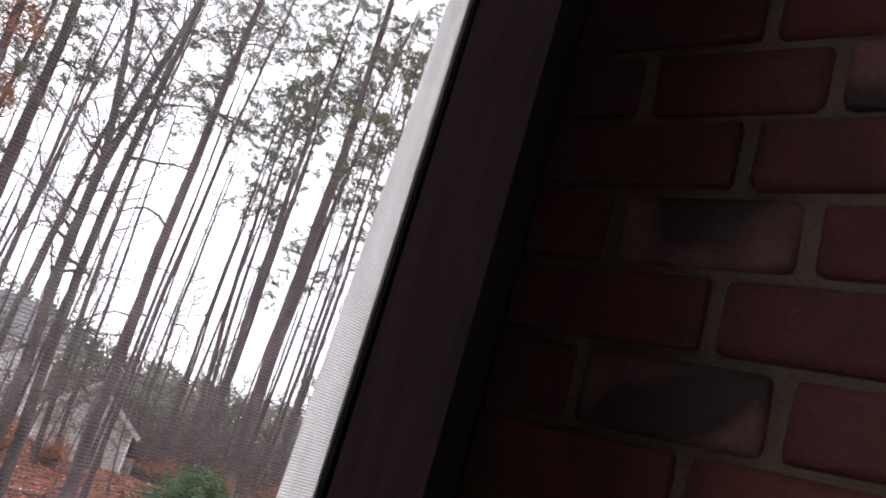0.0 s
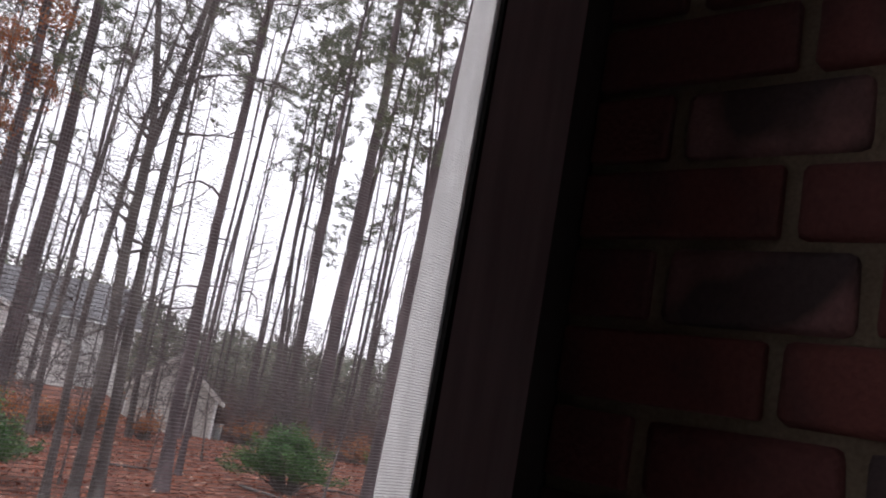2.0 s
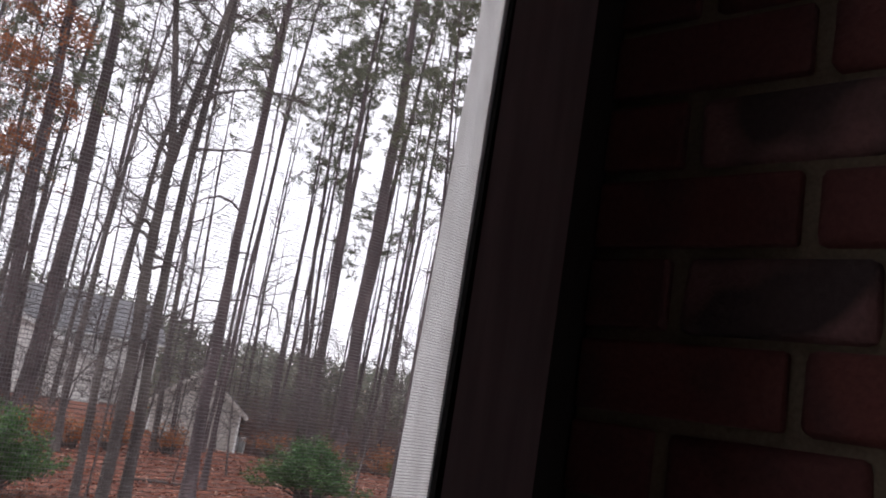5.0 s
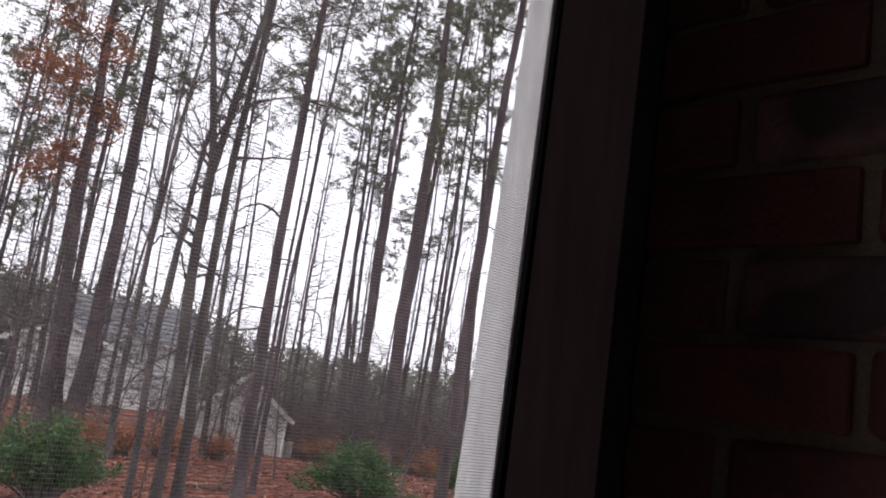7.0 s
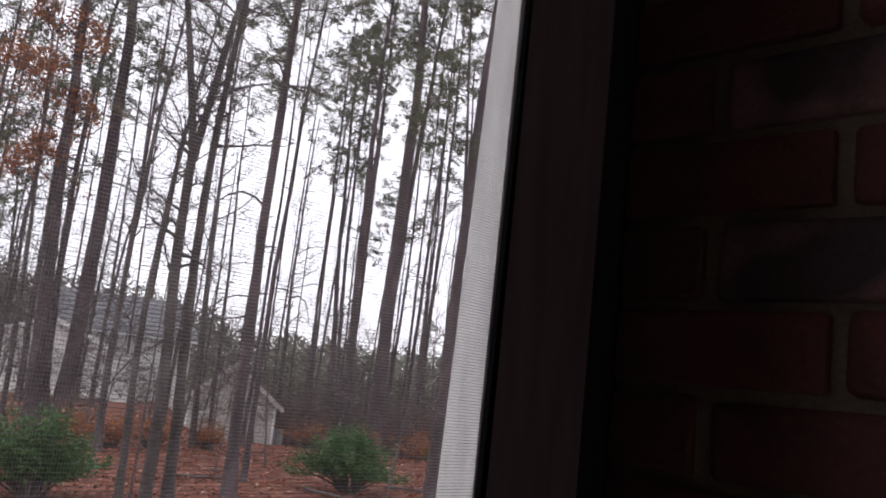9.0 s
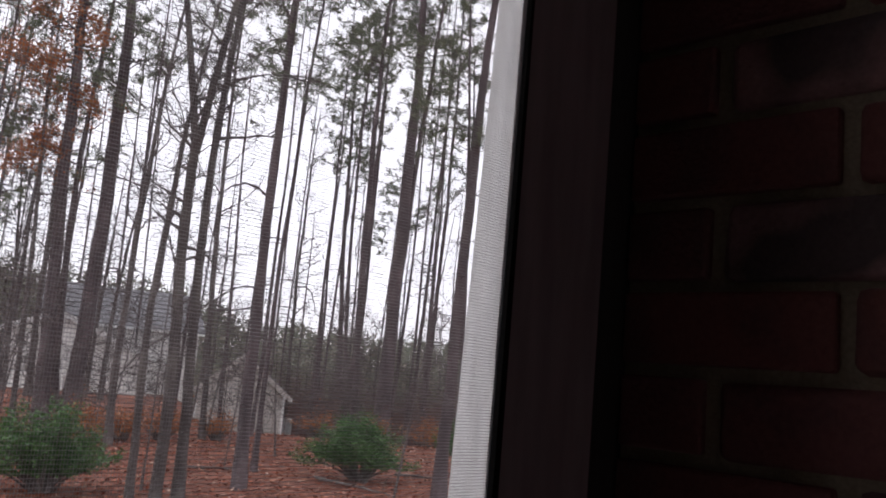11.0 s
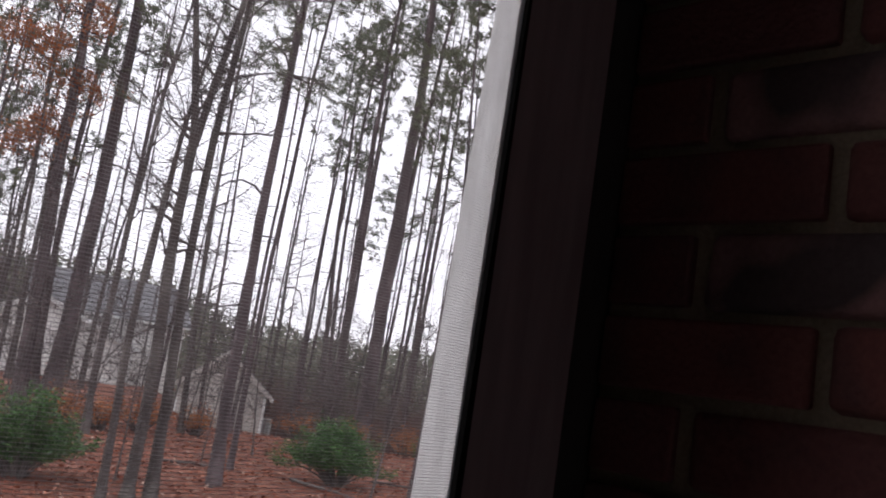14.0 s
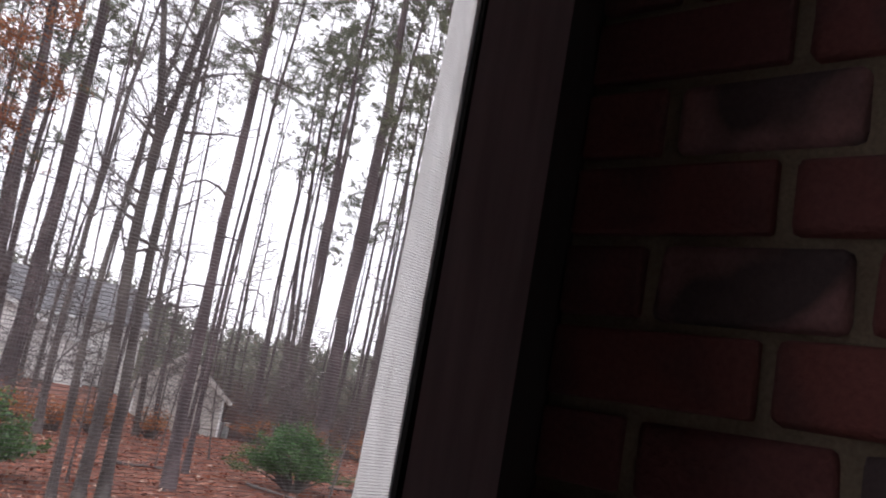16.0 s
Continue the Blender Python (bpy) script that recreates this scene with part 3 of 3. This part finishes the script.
shrub(-8.9, 15.9, 1.25, 1.7, 560, 3)
shrub(-4.0, 22.45, 1.35, 1.75, 480, 5)
shrub(-1.35, 24.6, 0.8, 1.9, 330, 9)
for k, (x, y, w, h) in enumerate(((-12.3, 26.2, 1.0, 1.1), (-11.6, 27.6, 0.9, 1.3), (-14.2, 27.5, 0.8, 1.0), (-10.4, 29.5, 0.7, 1.2), (-8.2, 35.6, 1.2, 1.3), (-6.3, 36.5, 1.1, 1.2), (-3.9, 36.0, 1.2, 1.1))):
    shrub(x, y, w, h, 56, 40 + k, RUST, "thin low brush holding dry orange leaves", "orange brush")

# fallen branches on the litter
def fallen_branch(x, y, turn, length, seed):
    rng = random.Random(seed)
    b = new("fallen_branch")
    b.location = (x, y, ground_z(x, y))
    tagged(b, "dark dead branch lying on fallen leaves", "branch", "fallen branches")
    g = Geo()
    d = Vector((math.cos(turn), math.sin(turn), 0))
    pts = []
    for i in range(9):
        p = d * (length * (i / 8 - 0.5)) + Vector((rng.uniform(-0.05, 0.05), rng.uniform(-0.05, 0.05), 0))
        p.z = ground_z(x + p.x, y + p.y) - b.location.z + 0.05 + rng.uniform(0, 0.03)
        pts.append(p)
    g.tube(pts, [0.045 * (1 - 0.085 * i) for i in range(9)], 6)
    part("stem", g, GREY_BARK, b)
    for k in (2, 4, 5, 7):
        gt = Geo()
        limb(gt, pts[k], Vector((d.x + rng.uniform(-0.8, 0.8), d.y + rng.uniform(-0.8, 0.8), 0.35)), rng.uniform(0.3, 0.7), 0.014, rng, 0.0, 4, 0.3)
        part("twig", gt, GREY_BARK, b)


fallen_branch(-3.9, 20.9, -0.6, 2.6, 1)
fallen_branch(-7.6, 21.4, 0.5, 1.6, 2)
fallen_branch(-2.4, 24.5, 0.1, 1.9, 4)

# ---- leaf litter ----
rng = random.Random(21)
g = Geo()
for k in range(42000):
    d = 8 + 34 * rng.random() ** 0.8
    az = radians(rng.uniform(-42, 8))
    x, y = d * math.sin(az), d * math.cos(az)
    dr = rand_dir(rng, 0.25)
    g.leaf(Vector((x, y, ground_z(x, y) + rng.uniform(0.012, 0.05))), dr, Vector((rng.uniform(-0.6, 0.6), rng.uniform(-0.6, 0.6), 1)), rng.uniform(0.08, 0.17), rng.uniform(0.05, 0.10))
tagged(part("leaf_litter", g, LITTER), "thick litter of fallen red-brown oak leaves", "leaves", kind="stuff")

# ---- far woods ----
rng = random.Random(31)
g, gt = Geo(), Geo()
for k in range(330):
    az = radians(rng.uniform(-48, 14))
    d = rng.uniform(88, 135)
    x, y = d * math.sin(az), d * math.cos(az)
    zb = ground_z(x, y)
    hh = (0.052 + 0.022 * noise.noise((az * 9, 1, 1))) * d + 6.2 + rng.uniform(-1.6, 0.8)
    gt.tube([Vector((x, y, zb)), Vector((x + rng.uniform(-0.4, 0.4), y, zb + hh * 0.9))], [0.16, 0.05], 5)
    for j in range(120):
        t = rng.uniform(0.05, 1.0)
        w = 2.4 * math.sin(math.pi * min(1, t * 0.85 + 0.12)) + 0.3
        c = Vector((x + rng.gauss(0, 0.6) * w, y + rng.gauss(0, 0.6) * w, zb + hh * t))
        for q in range(4):
            g.leaf(c + rand_dir(rng) * 0.5, rand_dir(rng), rand_dir(rng), rng.uniform(0.35, 0.8), rng.uniform(0.16, 0.36))
tagged(part("far_woods", g, FARLEAF), "belt of far trees behind the houses, haze painted into grey-green", "woods", kind="stuff")
tagged(part("far_trunks", gt, GREY_BARK), "grey trunks of the far tree belt", "woods", kind="stuff")


# brown brush and young stems under the far trees
rng = random.Random(63)
g = Geo()
for k in range(2600):
    az = radians(rng.uniform(-17.5, 4))
    d = rng.uniform(44, 84)
    x, y = d * math.sin(az), d * math.cos(az)
    p = Vector((x, y, ground_z(x, y) - 0.05))
    pts, dd = limb(g, p, Vector((rng.uniform(-0.2, 0.2), rng.uniform(-0.2, 0.2), 1)), rng.uniform(1.2, 4.6), rng.uniform(0.012, 0.035), rng, 0.02, 4, 0.12)
    for j in range(3):
        limb(g, pts[rng.randint(1, 3)], Vector((rng.uniform(-0.6, 0.6), rng.uniform(-0.6, 0.6), 0.8)), rng.uniform(0.5, 1.5), 0.012, rng, 0.0, 3, 0.25)
tagged(part("brush", g, BRUSHWOOD), "brown thicket of thin bare stems under far trees", "brush", kind="stuff")


# ---- buildings behind the wood ----
def lap_geo(x, half, z0, z1):
    """A lapped board across a gable end, its lower edge standing proud."""
    g = Geo()
    for y in (-half, half):
        g.v += [Vector((x - 0.045, y, z0)), Vector((x - 0.008, y, z1)), Vector((x - 0.002, y, z1)), Vector((x - 0.002, y, z0))]
    g.f = [(0, 1, 5, 4), (1, 2, 6, 5), (2, 3, 7, 6), (3, 0, 4, 7), (0, 3, 2, 1), (4, 5, 6, 7)]
    return g


def building(name, label, x, y, turn, wdt, dep, wall_h, roof_h, mat, windows, base, end_windows=()):
    """A gabled building: ridge along its own x; windows are (x, z, width, height) on the front."""
    hs = new(name)
    hs.matrix_world = pose(x, y, base, 0, 0, turn)
    tagged(hs, label, "house" if name == "house" else "shed")
    g = Geo()
    hw, hd = wdt / 2, dep / 2
    g.v = [Vector(p) for p in ((-hw, -hd, 0), (hw, -hd, 0), (hw, hd, 0), (-hw, hd, 0), (-hw, -hd, wall_h), (hw, -hd, wall_h), (hw, hd, wall_h), (-hw, hd, wall_h),
                               (-hw, 0, wall_h + roof_h), (hw, 0, wall_h + roof_h))]
    g.f = [(0, 1, 5, 4), (2, 3, 7, 6), (1, 2, 6, 9, 5), (3, 0, 4, 8, 7)]
    part("wall", g, mat, hs)
    n = int(wall_h / 0.2)
    for k in range(n):
        part("siding_board", box_geo(-hw - 0.005, hw + 0.005, -hd - 0.02, -hd - 0.002, k * 0.2 + 0.01, k * 0.2 + 0.195), mat, hs)
    for k in range(int((wall_h + roof_h) / 0.2)):
        half = hd if (k + 1) * 0.2 < wall_h else hd * (1 - ((k + 1) * 0.2 - wall_h) / max(roof_h, 0.01)) - 0.02
        if half > 0.15:
            part("siding_board", lap_geo(-hw, half, k * 0.2 + 0.005, k * 0.2 + 0.2), mat, hs)
    for e in (-hd, hd):
        part("corner_board", box_geo(-hw - 0.04, -hw - 0.0, e - 0.06, e + 0.06, 0, wall_h - 0.1), WHITE, hs)
    for s in (-1, 1):
        g = Geo()
        o, rise = 0.35, roof_h / hd
        e, top = s * (hd + o), wall_h + roof_h
        rl = hw + 0.3
        g.v = [Vector(p) for p in ((-rl, 0, top), (rl, 0, top), (hw + 0.3, e, wall_h - o * rise), (-hw - 0.3, e, wall_h - o * rise))]
        g.v += [v + Vector((0, 0, 0.14)) for v in g.v]
        g.f = [(0, 1, 2, 3), (4, 5, 6, 7), (0, 1, 5, 4), (1, 2, 6, 5), (2, 3, 7, 6), (3, 0, 4, 7)]
        part("roof", g, SHINGLE, hs)
        part("gutter", box_geo(-hw - 0.3, hw + 0.3, e - 0.06, e + 0.06, wall_h - o * rise - 0.08, wall_h - o * rise + 0.06), WHITE, hs)
    for s in (-1, 1):
        g = Geo()
        rise = roof_h / hd
        for x in (-hw - 0.33, -hw - 0.301):
            for y, z in ((s * (hd + 0.35), wall_h - 0.35 * rise), (0, wall_h + roof_h)):
                g.v += [Vector((x, y, z - 0.16)), Vector((x, y, z + 0.12))]
        g.f = [(0, 1, 3, 2), (4, 6, 7, 5), (0, 2, 6, 4), (1, 5, 7, 3), (0, 4, 5, 1), (2, 3, 7, 6)]
        part("bargeboard", g, WHITE if name == "house" else mat, hs)
    for wy, wz, ww, wh in end_windows:
        win = part("window", box_geo(-hw - 0.09, -hw - 0.046, wy - ww / 2 - 0.09, wy + ww / 2 + 0.09, wz - 0.09, wz + wh + 0.09), WHITE, hs)
        for i in range(2):
            part("pane", box_geo(-hw - 0.105, -hw - 0.091, wy - ww / 2, wy + ww / 2, wz + i * wh / 2 + 0.03, wz + (i + 1) * wh / 2 - 0.03), PANE, win)
    for wx, wz, ww, wh in windows:
        win = part("window", box_geo(wx - ww / 2 - 0.09, wx + ww / 2 + 0.09, -hd - 0.06, -hd - 0.021, wz - 0.09, wz + wh + 0.09), WHITE, hs)
        for i in range(2):
            part("pane", box_geo(wx - ww / 2, wx + ww / 2, -hd - 0.075, -hd - 0.061, wz + i * wh / 2 + 0.03, wz + (i + 1) * wh / 2 - 0.03), PANE, win)
    return hs


building("house", "pale sided house with grey shingle roof behind the trees", -26.3, 53.4, 30, 9.0, 8.4, 4.8, 2.3, SIDING, [], -0.4)
building("house", "white gabled front wing of the pale house", -27.3, 47.9, 119, 6.0, 10.2, 2.8, 2.15, SIDING, [], -0.3,
         end_windows=((2.9, 2.0, 1.2, 1.5),))
building("garden_shed", "beige sided garden shed with a grey gable roof", -14.7, 44.7, 107, 4.4, 4.3, 2.5, 1.75, TANSIDE, [], -1.15)

ub = new("utility_box")
ub.location = (-12.0, 44.2, ground_z(-12.0, 44.2))
tagged(ub, "small grey metal utility box among the trees", "utility box")
part("cabinet", box_geo(-0.25, 0.25, -0.2, 0.2, 0, 0.9), GREYMETAL, ub, edge=0.02)
part("lid", box_geo(-0.28, 0.28, -0.23, 0.23, 0.9, 0.97), GREYMETAL, ub, edge=0.015)

# ---- brick wall ----
wall = porch(new("wall_brick"))
tagged(wall, "dark red brick house wall with pale recessed mortar", "wall", kind="structure")
part("mortar", box_geo(0.0125, 0.12, -3.0, 0.075, FLOOR - 0.25, CEIL), MORTAR, wall, "pale sandy mortar")


def brick_mesh(seed, length):
    rng = random.Random(seed)
    bm = bmesh.new()
    bmesh.ops.create_cube(bm, size=1.0)
    for v in bm.verts:
        v.co = Vector((v.co.x * 0.09, v.co.y * (length + rng.uniform(-0.005, 0.003)), v.co.z * (COURSE - 0.0085 + rng.uniform(-0.004, 0.002))))
        v.co.x += rng.uniform(-0.002, 0.002)
    front = [e for e in bm.edges if any(v.co.x < 0 for v in e.verts)]
    bmesh.ops.bevel(bm, geom=front, offset=0.011, segments=2, profile=0.5, affect='EDGES', clamp_overlap=True)
    for v in bm.verts:
        v.co += Vector((rng.uniform(-0.0012, 0.0012), rng.uniform(-0.0015, 0.0015), rng.uniform(-0.0015, 0.0015)))
    me = bpy.data.meshes.new("brick")
    bm.to_mesh(me)
    bm.free()
    me.materials.append(BRICK)
    me.polygons.foreach_set("use_smooth", [True] * len(me.polygons))
    return me


BRICKS = [brick_mesh(s, BP - 0.0140) for s in range(9)]
DARK_BRICKS = [m.copy() for m in BRICKS]
for m in DARK_BRICKS:
    m.materials[0] = BURNT
rng = random.Random(5)
FLASHED = {(1, 0), (-1, 0), (-3, -1), (3, -1)}
rest = Geo()
rows_up = int((CEIL - BRICK_Z) / COURSE) + 1
rows_dn = int((BRICK_Z - FLOOR) / COURSE) + 1
for row in range(-rows_dn, rows_up):
    zc = BRICK_Z + row * COURSE - BH / 2
    if zc + BH / 2 > CEIL or zc - BH / 2 < FLOOR - 0.2:
        continue
    shift = -LAP if row % 2 else 0.0
    for k in range(-14, 4):
        yc = BRICK_Y + shift + (k + 0.5) * BP
        y0, y1 = yc - (BP - JOINT) / 2, yc + (BP - JOINT) / 2
        if y0 > 0.02 or y0 < -3.0:
            continue
        if y1 > 0.02:
            y1 = 0.056
            part("brick", box_geo(0.0, 0.09, y0, y1, zc - BH / 2, zc + BH / 2), BRICK, wall, edge=0.004)
        elif yc > -1.75:
            ob = new("brick", (DARK_BRICKS if (row, k) in FLASHED or (abs(row) > 3 and rng.random() < 0.25) else BRICKS)[rng.randrange(9)])
            ob.parent = wall
            ob.matrix_local = pose(0.045 + rng.uniform(-0.002, 0.003), yc, zc, rng.uniform(-0.5, 0.5), 0, rng.uniform(-0.6, 0.6))
        else:
            rest.box(0.0, 0.09, y0, y1, zc - BH / 2, zc + BH / 2)
tagged(part("bricks_beyond", rest, BRICK, wall), kind="stuff")
